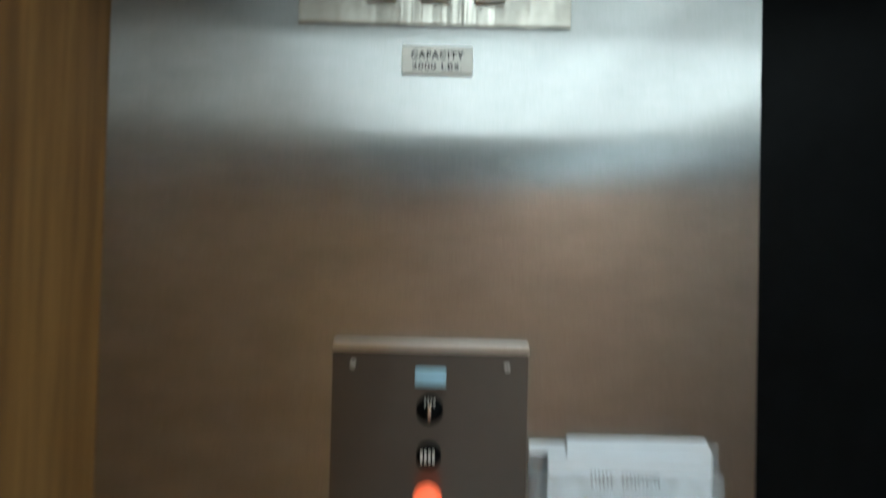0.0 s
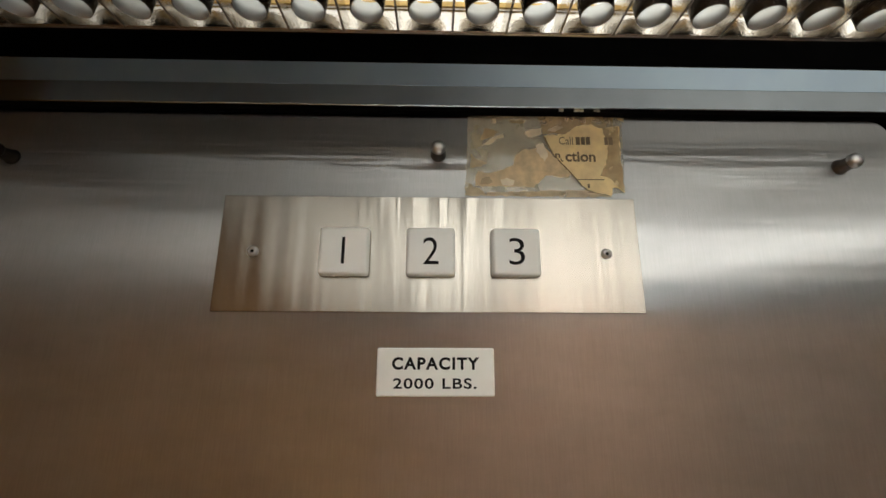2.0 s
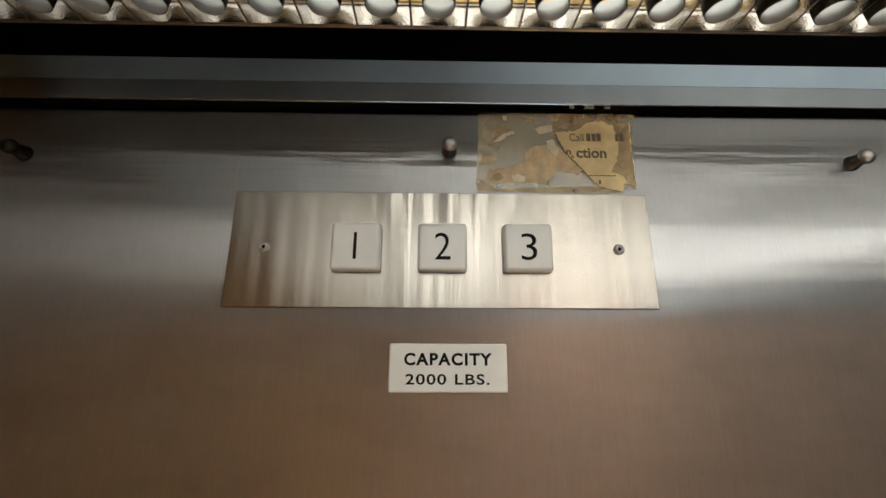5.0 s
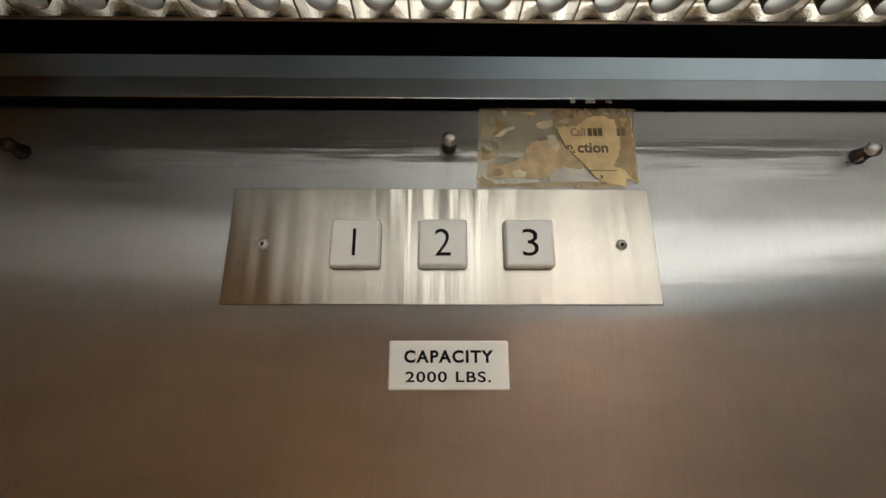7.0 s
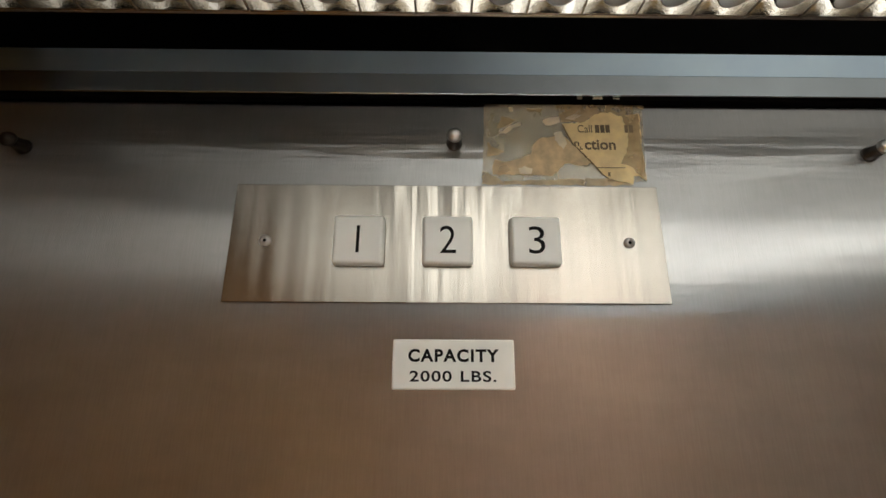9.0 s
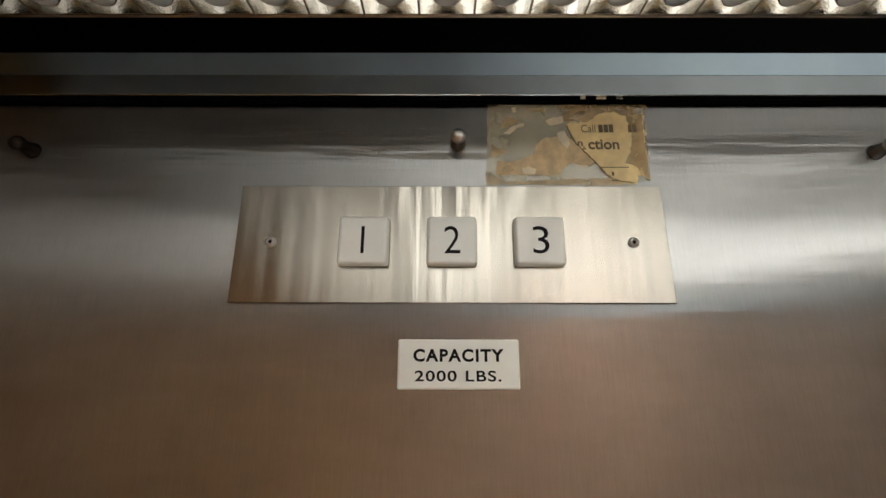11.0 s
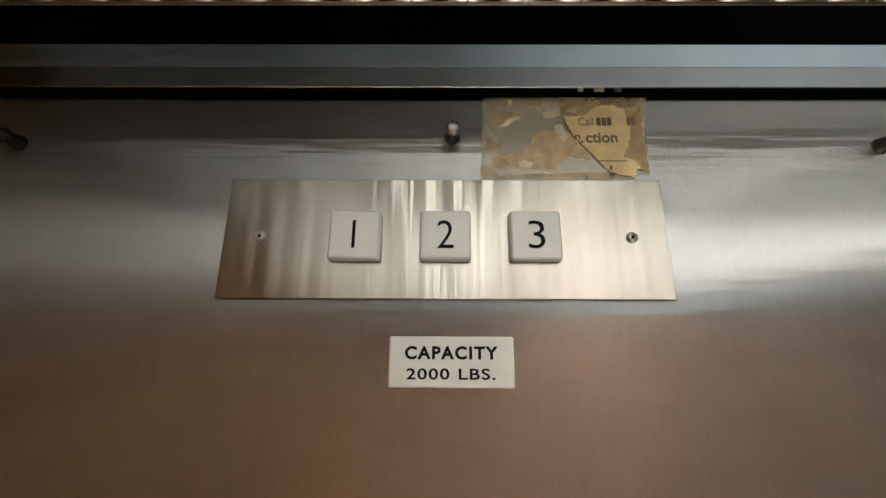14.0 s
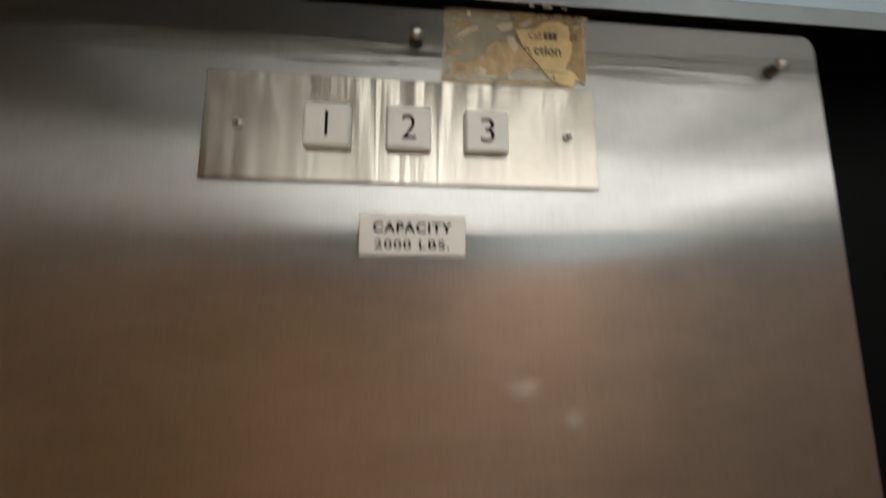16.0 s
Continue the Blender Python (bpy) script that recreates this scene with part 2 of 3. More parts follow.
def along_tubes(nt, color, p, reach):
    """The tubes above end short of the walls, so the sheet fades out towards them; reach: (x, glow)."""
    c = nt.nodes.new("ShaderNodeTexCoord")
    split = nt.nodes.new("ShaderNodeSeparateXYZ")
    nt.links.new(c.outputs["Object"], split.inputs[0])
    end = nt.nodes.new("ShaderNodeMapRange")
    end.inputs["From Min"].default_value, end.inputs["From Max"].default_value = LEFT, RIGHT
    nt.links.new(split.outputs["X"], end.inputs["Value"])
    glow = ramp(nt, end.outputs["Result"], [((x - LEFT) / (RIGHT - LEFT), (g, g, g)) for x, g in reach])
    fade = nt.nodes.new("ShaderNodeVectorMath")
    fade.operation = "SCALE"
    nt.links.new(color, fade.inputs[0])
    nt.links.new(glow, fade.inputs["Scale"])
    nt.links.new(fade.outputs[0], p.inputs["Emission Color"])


def prismatic(m, reach):
    """Ribs of the prismatic sheet: its glow comes through uneven and yellowed in lines."""
    nt = m.node_tree
    p = nt.nodes["Principled BSDF"]
    v = grain(nt, (330, 60, 60), 5, 0.75)
    c = ramp(nt, v, ((0.37, (0.20, 0.19, 0.18)), (0.44, (0.72, 0.50, 0.20)), (0.48, (0.80, 0.80, 0.79)), (0.60, (0.97, 0.99, 1.0))))
    along_tubes(nt, c, p, reach)


def striped(m, reach):
    """Uneven stripes front to back, put into the glow for the louver's bars and gaps; reach: (x, glow) along the tubes
    above.
    """
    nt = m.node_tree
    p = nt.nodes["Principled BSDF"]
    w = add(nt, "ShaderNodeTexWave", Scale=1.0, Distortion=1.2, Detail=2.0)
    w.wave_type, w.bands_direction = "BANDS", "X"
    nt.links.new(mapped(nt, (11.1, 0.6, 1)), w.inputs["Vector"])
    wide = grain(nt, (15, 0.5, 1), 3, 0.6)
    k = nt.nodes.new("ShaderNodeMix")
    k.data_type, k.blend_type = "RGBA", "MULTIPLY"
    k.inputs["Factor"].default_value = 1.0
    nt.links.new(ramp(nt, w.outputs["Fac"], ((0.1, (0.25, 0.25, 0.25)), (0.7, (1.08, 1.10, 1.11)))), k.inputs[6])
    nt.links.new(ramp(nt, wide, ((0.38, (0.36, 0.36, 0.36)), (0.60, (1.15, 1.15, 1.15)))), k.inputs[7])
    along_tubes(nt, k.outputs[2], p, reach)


striped(LENS, ((-0.26, 0.25), (-0.16, 0.5), (0.0, 0.9), (0.10, 1.0), (0.72, 1.0), (0.86, 0.1)))
striped(BRIGHT, ((-0.24, 0.08), (-0.08, 0.36), (0.13, 0.9), (0.30, 1.0), (0.70, 1.0), (0.82, 0.1)))
# the added strip beside the slot glows more towards the right
white = SLOT_GLOW.node_tree.nodes.new("ShaderNodeRGB")
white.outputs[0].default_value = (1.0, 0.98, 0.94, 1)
along_tubes(SLOT_GLOW.node_tree, white.outputs[0], SLOT_GLOW.node_tree.nodes["Principled BSDF"], ((-0.14, 0.02), (0.0, 0.12), (0.10, 0.50), (0.24, 0.9), (0.36, 0.8), (0.60, 0.5)))
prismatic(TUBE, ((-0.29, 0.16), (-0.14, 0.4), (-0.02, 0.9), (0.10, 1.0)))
RED = glowing("red_button_plastic", (1.0, 0.16, 0.06), 0.5)
RED.node_tree.nodes["Principled BSDF"].inputs["Base Color"].default_value = (0.75, 0.08, 0.03, 1)


def film(name, color, see):
    m, nt, p = nodes_of(name)
    p.inputs["Base Color"].default_value = (*color, 1)
    p.inputs["Roughness"].default_value = 0.18
    n = grain(nt, (60, 60, 60), 4)
    r = nt.nodes.new("ShaderNodeMapRange")
    r.inputs["From Min"].default_value, r.inputs["From Max"].default_value = 0.3, 0.7
    r.inputs["To Min"].default_value, r.inputs["To Max"].default_value = see * 0.6, min(1, see * 1.5)
    nt.links.new(n, r.inputs["Value"])
    nt.links.new(r.outputs["Result"], p.inputs["Alpha"])
    bump(nt, p, n, 0.08, 0.001)
    return m



def smear(name):
    """A pale film that thins out to nothing towards its rim."""
    m, nt, p = nodes_of(name)
    p.inputs["Base Color"].default_value = (0.92, 0.92, 0.90, 1)
    p.inputs["Roughness"].default_value = 0.6
    g = nt.nodes.new("ShaderNodeTexGradient")
    g.gradient_type = "SPHERICAL"
    nt.links.new(mapped(nt, (95, 95, 130)), g.inputs["Vector"])
    k = nt.nodes.new("ShaderNodeMath")
    k.operation = "MULTIPLY"
    nt.links.new(g.outputs["Fac"], k.inputs[0])
    nt.links.new(ramp(nt, grain(nt, (110, 110, 90), 3), ((0.35, (0, 0, 0)), (0.7, (0.24, 0.24, 0.24)))), k.inputs[1])
    nt.links.new(k.outputs[0], p.inputs["Alpha"])
    return m


SMEAR = smear("white_smear")
TAPE = film("clear_tape", (0.93, 0.89, 0.64), 0.24)
GLUE_THIN = film("thin_glue_film", (0.80, 0.64, 0.38), 0.45)
ACRYLIC = film("clear_acrylic", (0.66, 0.74, 0.80), 0.13)

# ---- builders ----


def mesh_of(name, bm, material):
    bmesh.ops.recalc_face_normals(bm, faces=bm.faces)
    uv = bm.loops.layers.uv.new("brush")
    level = material in (STEEL_H, STEEL_TRIM, STEEL_DARK)
    for f in bm.faces:
        for l in f.loops:
            x, y, z = l.vert.co
            a, b = x + 0.31 * y, z + 0.27 * y
            l[uv].uv = (b, a) if level else (a, b)
    me = bpy.data.meshes.new(name)
    bm.to_mesh(me)
    bm.free()
    me.materials.append(material)
    return me


def part(name, bm, material, parent=None, label=""):
    ob = new(name, mesh_of(name, bm, material))
    ob.parent = parent
    return tagged(ob, label)


def thing(name, label, category, at=(0, 0, 0), group=""):
    ob = new(name)
    ob.location = at
    ob.empty_display_size = 0.02
    return tagged(ob, label, category, group)


def box(x0, x1, y0, y1, z0, z1, bevel=0.0, seg=2):
    bm = bmesh.new()
    bmesh.ops.create_cube(bm, size=1)
    for v in bm.verts:
        v.co = ((x0 + x1) / 2 + v.co.x * (x1 - x0), (y0 + y1) / 2 + v.co.y * (y1 - y0), (z0 + z1) / 2 + v.co.z * (z1 - z0))
    if bevel:
        bmesh.ops.bevel(bm, geom=bm.edges[:], offset=bevel, segments=seg, affect="EDGES", profile=0.5)
        bm.normal_update()
        for f in bm.faces:
            f.smooth = max(abs(k) for k in f.normal) < 0.999
    return bm


def lathe(profile, seg=28, cx=0.0, cz=0.0):
    """A turned body about the y axis through (cx, cz); profile: (radius, y)."""
    bm = bmesh.new()
    rings = []
    for r, y in profile:
        if r < 1e-6:
            rings.append([bm.verts.new((cx, y, cz))])
        else:
            rings.append([bm.verts.new((cx + r * math.cos(2 * math.pi * i / seg), y, cz + r * math.sin(2 * math.pi * i / seg))) for i in range(seg)])
    for a, b in zip(rings, rings[1:]):
        for i in range(seg):
            j = (i + 1) % seg
            q = [a[i % len(a)], a[j % len(a)], b[j % len(b)], b[i % len(b)]]
            q = [v for k, v in enumerate(q) if v not in q[:k]]
            if len(q) > 2:
                f = bm.faces.new(q)
                f.smooth = True
    return bm


def outline(points, y_back, y_front, bevel=0.0):
    """A flat body with the given (x, z) outline between two depths."""
    bm = bmesh.new()
    back = [bm.verts.new((x, y_back, z)) for x, z in points]
    front = [bm.verts.new((x, y_front, z)) for x, z in points]
    bm.faces.new(back)
    face = bm.faces.new(front)
    n = len(points)
    for i in range(n):
        bm.faces.new((back[i], back[(i + 1) % n], front[(i + 1) % n], front[i]))
    if bevel:
        bmesh.ops.bevel(bm, geom=list(face.edges), offset=bevel, segments=2, affect="EDGES", profile=0.5)
    return bm


def ragged(points, amount, step, seed):
    """The outline with its sides broken up into small uneven steps, like torn paper."""
    rnd = random.Random(seed)
    out = []
    for (x0, z0), (x1, z1) in zip(points, points[1:] + points[:1]):
        d = math.hypot(x1 - x0, z1 - z0)
        n = max(1, int(d / step))
        for i in range(n):
            f = i / n
            k = amount if i else 0
            out.append((x0 + (x1 - x0) * f + rnd.uniform(-k, k), z0 + (z1 - z0) * f + rnd.uniform(-k, k)))
    return out


def lettering(text, x0, x1, z0, z1, y, depth=0.0003, bold=0.0, spread=1.0):
    """Words with the built-in font, fitted to a width and a height on a plane that faces -y."""
    cu = bpy.data.curves.new("lettering", "FONT")
    cu.body, cu.extrude, cu.offset, cu.space_character = text, 0.02, bold, spread
    cu.resolution_u = 6
    tmp = bpy.data.objects.new("lettering", cu)
    scene.collection.objects.link(tmp)
    me = bpy.data.meshes.new_from_object(tmp.evaluated_get(bpy.context.evaluated_depsgraph_get()))
    bpy.data.objects.remove(tmp)
    bm = bmesh.new()
    bm.from_mesh(me)
    bpy.data.meshes.remove(me)
    xs, ys = [v.co.x for v in bm.verts], [v.co.y for v in bm.verts]
    ax, bx, ay, by = min(xs), max(xs), min(ys), max(ys)
    for v in bm.verts:
        v.co = (x0 + (v.co.x - ax) / (bx - ax) * (x1 - x0), y - v.co.z / 0.04 * depth * 2, z0 + (v.co.y - ay) / (by - ay) * (z1 - z0))
    return bm


def joined(*bms):
    out = bmesh.new()
    for b in bms:
        me = bpy.data.meshes.new("tmp")
        b.to_mesh(me)
        b.free()
        out.from_mesh(me)
        bpy.data.meshes.remove(me)
    return out


def setting(name, bm, material, label, category):
    return tagged(part(name, bm, material), label, category, kind="structure")


# ---- the car ----
setting("floor", box(LEFT - 0.05, RIGHT + 0.05, BACK - 0.05, 0.2, -0.05, 0.0), FLOOR, "light grey vinyl floor of a lift car", "floor")
setting("wall_left", box(LEFT - 0.03, LEFT, BACK - 0.03, 0.03, 0, 2.5), WOOD, "warm brown wood laminate side wall with upright grain", "wall")
setting("wall_right", box(RIGHT, RIGHT + 0.03, BACK - 0.03, 0.2, 0, 2.5), UMBER, "dark umber laminate side wall", "wall")
setting("wall_back", box(LEFT, RIGHT, BACK - 0.03, BACK, 0, 2.5), TAN, "plain tan laminate back wall", "wall")
setting("wall_front", box(LEFT, 0.300, 0.004, 0.05, 0, 2.5), MATT, "dark steel backing wall behind the return panel", "wall")
setting("wall_header", box(0.300, RIGHT, 0.004, 0.05, 2.20, 2.5), MATT, "black painted header above the lift door", "wall")
setting("door_1", box(0.300, RIGHT, 0.060, 0.09, 0, 2.3, 0.002), BLACK, "black painted sliding lift door, closed", "door")
setting("ceiling", box(LEFT - 0.03, RIGHT + 0.03, BACK - 0.03, 0.2, 2.42, 2.46), MATT, "black painted top of the lift car", "ceiling")

# wall angle under the ceiling: a short upright leg, then a strip that leans out below the dark slot
TRIM_X = (LEFT + 0.001, RIGHT - 0.001)


def angle(prof):
    bm = bmesh.new()
    ends = [[bm.verts.new((x, y, z)) for y, z in prof] for x in TRIM_X]
    for i in range(len(prof)):
        j = (i + 1) % len(prof)
        bm.faces.new((ends[0][i], ends[0][j], ends[1][j], ends[1][i]))
    bm.faces.new(ends[0])
    bm.faces.new(ends[1][::-1])
    return bm


setting("trim", angle([(-0.0055, 2.1978), (-0.0065, 2.1978), (-0.0070, 2.1983), (-0.0070, 2.2130), (-0.0055, 2.2130)]), STEEL_TRIM, "grey steel wall angle above the panel", "trim")
setting("trim_ledge", angle([(-0.0072, 2.2126), (-0.0096, 2.2276), (-0.0090, 2.2280), (-0.0062, 2.2132)]), LEDGE,
        "pale blue-grey aluminium strip leaning out above the wall angle", "trim")
# the shade in the slot and the gap is put in as matt black
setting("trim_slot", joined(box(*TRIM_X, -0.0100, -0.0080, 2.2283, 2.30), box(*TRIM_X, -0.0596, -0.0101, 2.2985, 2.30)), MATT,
        "matt black faces for the shade in the deep slot between wall angle and ceiling louver", "trim")
setting("trim_backing", box(*TRIM_X, -0.0045, 0.0035, 2.1960, 2.26), MATT, "matt black strip for the shade in the gap above the steel panel", "trim")

# ---- ceiling louver: square cells with a chromed ring in each ----
PITCH, RING, TALL, WALL = 0.0283, 0.0081, 0.0145, 0.0006
X0, Y0 = -0.0033, -0.0755


def louver():
    verts, faces = [], []
    nx0, nx1 = math.ceil((LEFT + 0.015 - X0) / PITCH), math.floor((RIGHT - 0.015 - X0) / PITCH)
    rows = 8
    seg = 20

    def slab(x0, x1, y0, y1, z0, z1):
        k = len(verts)
        verts.extend([(x, y, z) for z in (z0, z1) for x, y in ((x0, y0), (x1, y0), (x1, y1), (x0, y1))])
        faces.extend([tuple(k + i for i in q) for q in ((0, 3, 2, 1), (4, 5, 6, 7), (0, 1, 5, 4), (1, 2, 6, 5), (2, 3, 7, 6), (3, 0, 4, 7))])

    for i in range(nx0, nx1 + 1):
        for j in range(rows):
            cx, cy = X0 + i * PITCH, Y0 - j * PITCH
            k = len(verts)
            for r, z in ((RING, CEIL), (RING + 0.0008, CEIL + TALL * 0.6), (RING + 0.0026, CEIL + TALL), (RING + 0.0016, CEIL + TALL), (RING - 0.0005, CEIL)):
                verts.extend([(cx + r * math.cos(2 * math.pi * s / seg), cy + r * math.sin(2 * math.pi * s / seg), z) for s in range(seg)])
            for ring in range(5):
                a, b = k + ring * seg, k + ((ring + 1) % 5) * seg
                faces.extend([(a + s, a + (s + 1) % seg, b + (s + 1) % seg, b + s) for s in range(seg)])
    ya, yb = Y0 + PITCH / 2, Y0 - (rows - 0.5) * PITCH
    xa, xb = X0 + (nx0 - 0.5) * PITCH, X0 + (nx1 + 0.5) * PITCH
    for i in range(nx0, nx1 + 2):
        x = X0 + (i - 0.5) * PITCH
        slab(x - WALL, x + WALL, yb, ya, CEIL + 0.001, CEIL + TALL)
    for j in range(rows + 1):
        y = Y0 - (j - 0.5) * PITCH
        slab(xa, xb, y - WALL, y + WALL, CEIL + 0.0014, CEIL + TALL)
    me = bpy.data.meshes.new("ceiling_louver")
    me.from_pydata(verts, [], faces)
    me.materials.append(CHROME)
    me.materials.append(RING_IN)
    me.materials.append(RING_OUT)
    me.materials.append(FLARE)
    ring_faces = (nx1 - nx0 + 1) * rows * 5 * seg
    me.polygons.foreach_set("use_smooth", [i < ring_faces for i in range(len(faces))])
    # ring outsides take the shaded colour, insides the lit one
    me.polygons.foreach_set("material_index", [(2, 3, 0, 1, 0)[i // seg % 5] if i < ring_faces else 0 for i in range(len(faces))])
    me.update()
    return new("ceiling_louver", me), yb


louver_ob, LOUVER_END = louver()
tagged(louver_ob, "chromed plastic ceiling louver with a ring in every cell", "ceiling", kind="structure")
setting("ceiling_frame", box(LEFT + 0.001, RIGHT - 0.001, -0.0612, -0.0598, CEIL + 0.001, 2.2088), POLISHED, "thin dark frame along the louver", "ceiling")
setting("ceiling_edge_strip", box(LEFT + 0.002, RIGHT - 0.002, -0.0638, -0.0626, CEIL + TALL + 0.0005, CEIL + TALL + 0.0035), AMBER, "yellowed plastic strip along the louver edge", "ceiling")
# unseen glowing strip, added to brighten the panel top and the trim
setting("ceiling_slot_glow", box(LEFT + 0.001, RIGHT - 0.001, -0.0610, -0.0600, 2.2092, 2.2980), SLOT_GLOW, "unseen glowing strip added beside the slot to brighten the panel top", "ceiling")
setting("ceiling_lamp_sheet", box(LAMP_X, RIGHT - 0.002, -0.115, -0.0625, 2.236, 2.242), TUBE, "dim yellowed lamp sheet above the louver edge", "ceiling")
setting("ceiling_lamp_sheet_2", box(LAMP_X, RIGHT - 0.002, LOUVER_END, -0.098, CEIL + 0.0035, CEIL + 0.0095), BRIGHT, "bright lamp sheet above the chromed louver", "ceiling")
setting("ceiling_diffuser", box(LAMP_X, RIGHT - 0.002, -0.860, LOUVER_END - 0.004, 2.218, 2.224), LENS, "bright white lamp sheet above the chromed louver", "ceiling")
# unseen and added, over the back of the car: deep slats hide a glowing sheet from the side but let its light down to
# the floor
slats = bmesh.new()
for k in range(25):
    y = -0.872 - k * 0.030
    for m in (box(LEFT + 0.001, RIGHT - 0.001, y - 0.001, y, 2.206, 2.246),):
        slats = joined(slats, m)
setting("ceiling_added_slats", slats, COOL, "unseen blue-grey slats added over the back of the car", "ceiling")
setting("ceiling_added_glow", box(0.38, RIGHT - 0.14, BACK + 0.001, -0.866, 2.250, 2.256), DOWN, "unseen glowing sheet added above the slats to light the floor", "ceiling")

# flecks of old paint stuck to the black gap
for fx, fz, w, h in ((0.0850, 2.1974, 0.0016, 0.0009), (0.0965, 2.1973, 0.0034, 0.0009), (0.1085, 2.1971, 0.0022, 0.0004)):
    fleck = part("paint_fleck", outline(ragged([(fx - w, fz - h), (fx + w, fz - h * 0.7), (fx + w * 0.8, fz + h), (fx - w * 0.7, fz + h * 0.8)], 0.0004, 0.0008, int(fx * 1e4)), -0.0045, -0.0050), GLUE_PALE)
    tagged(fleck, "small pale paint fleck stuck to the black gap", "paint fleck", "paint flecks in the gap")

# ---- return panel ----
def rounded(x0, x1, z0, z1, r):
    pts = [(x0, z0), (x1, z0)]
    for cx, a in ((x1 - r, 0), (x0 + r, 90)):
        pts += [(cx + r * math.cos(radians(a + k * 15)), z1 - r + r * math.sin(radians(a + k * 15))) for k in range(7)]
    return pts


panel = thing("return_panel", "large brushed stainless steel return panel, lightly smeared", "wall panel", (0, 0, 0))
part("sheet", outline(rounded(LEFT + 0.001, 0.308, 0.02, 2.1955, 0.012), DEEP, 0.0, 0.0008), STEEL_V, panel)
part("edge_return", box(0.3062, 0.3072, 0.0032, 0.058, 0.02, 2.19), STEEL_V, panel)

# ---- floor indicator ----
indicator = thing("floor_indicator", "brushed steel floor indicator plate with three square buttons", "indicator", (0, 0, 2.1005))
IZ = 2.1005


def local(bm, dx, dz):
    for v in bm.verts:
        v.co.x -= dx
        v.co.z -= dz
    return bm


bm = box(-0.1275, 0.1275, -0.0030, -0.0002, 2.0650 - IZ, 2.1365 - IZ, 0.0004, 1)
part("plate", bm, STEEL_H, indicator)


def socket_screw(parent, x, z, y, r=0.0033, turn=0.0):
    s = part("screw", lathe(((0.0, y + 0.001), (r, y + 0.001), (r, y - 0.0004), (r * 0.86, y - 0.0015), (r * 0.55, y - 0.0021), (r * 0.46, y - 0.0021), (r * 0.44, y - 0.0012), (0, y - 0.0010)), 24, x, z),
             SATIN, parent, "small domed socket screw")
    hexa = [(x + r * 0.32 * math.cos(radians(60 * k + turn)), z + r * 0.32 * math.sin(radians(60 * k + turn))) for k in range(6)]
    part("socket", outline(hexa, y - 0.0008, y - 0.00125), MATT, s, "dark hexagon socket")


socket_screw(indicator, -0.1065, 0.0003, -0.0030, turn=10)
socket_screw(indicator, 0.1068, 0.0003, -0.0030, turn=40)


def floor_button(cx, glyph, label):
    bm = box(cx - 0.0147, cx + 0.0147, -0.0095, -0.0028, -0.0147, 0.0147, 0.0020, 4)
    for v in bm.verts:
        if v.co.y < -0.0065:
            v.co.x = cx + (v.co.x - cx) * 0.975
            v.co.z *= 0.975
    b = part("button", bm, WHITE_PLASTIC, indicator, label)
    if glyph == "1":
        g = box(cx - 0.0009, cx + 0.0009, -0.00975, -0.0093, -0.0080, 0.0080)
    else:
        g = lettering(glyph, cx - 0.0045, cx + 0.0047, -0.0081, 0.0081, -0.00962, 0.0002, -0.006)
    part("numeral", g, INK, b, "black numeral " + glyph)


for cx, glyph in ((-0.0512, "1"), (0.0, "2"), (0.0508, "3")):
    floor_button(cx, glyph, "grey-white square plastic button with a black " + glyph)

# ---- capacity sign ----
sign = thing("capacity_sign", "white engraved plastic capacity sign glued on the steel panel", "sign", (0.0035, 0, 2.0318))
bm = box(-0.0333, 0.0333, -0.0032, 0.0, -0.0132, 0.0132, 0.0011, 3)
plate = part("plate", bm, SIGN_WHITE, sign)
part("lettering", lettering("CAPACITY", -0.0247, 0.0247, 0.0012, 0.0081, -0.0033, 0.0001, 0.036, 1.18), INK, plate, "black engraved capital letters")
part("lettering", lettering("2000 LBS.", -0.0237, 0.0230, -0.0090, -0.0033, -0.0033, 0.0001, 0.018, 1.12), INK, plate, "black engraved capital letters")

# ---- studs ----
SHANK = ((0, 0), (0.0050, 0), (0.0050, -0.0014), (0.0044, -0.0020), (0.0037, -0.0070), (0.0035, -0.0092))
HEAD = ((0.0035, -0.0088), (0.0044, -0.0090), (0.0047, -0.0098), (0.0046, -0.0110), (0.0040, -0.0122), (0.0029, -0.0131), (0.0014, -0.0136), (0, -0.0137))
stud = thing("stud", "short domed steel stud standing out of the panel", "stud", (0.0042, 0, 2.1665), "studs along the panel top")
part("shank", lathe(SHANK, 28), DULL, stud, "dark tapered shank")
part("head", lathe(HEAD, 28), SATIN, stud, "bright domed head")
copy_thing(stud, pose(0.2675, 0, 2.1610))
# the left stud is darker than the other two, shank and head
left_stud = thing("stud", "dark domed steel stud standing out of the panel", "stud", (-0.2655, 0, 2.1615), "studs along the panel top")
part("shank", lathe(SHANK, 28), STUD_DARK, left_stud)
part("head", lathe(HEAD, 28), STUD_DARK, left_stud)

# ---- torn notice ----
# outlines in millimetres from the notice's middle
notice = thing("torn_notice", "yellowed torn paper notice with brown glue under peeling clear tape", "notice", (0.074, 0, 2.167))


def scrap(name, pts, material, back, front, seed, parent=None, label="", amount=0.5, step=2.0):
    rag = ragged([(x / 1000, z / 1000) for x, z in pts], amount / 1000, step / 1000, seed)
    return part(name, outline(rag, back, front), material, parent or notice, label)


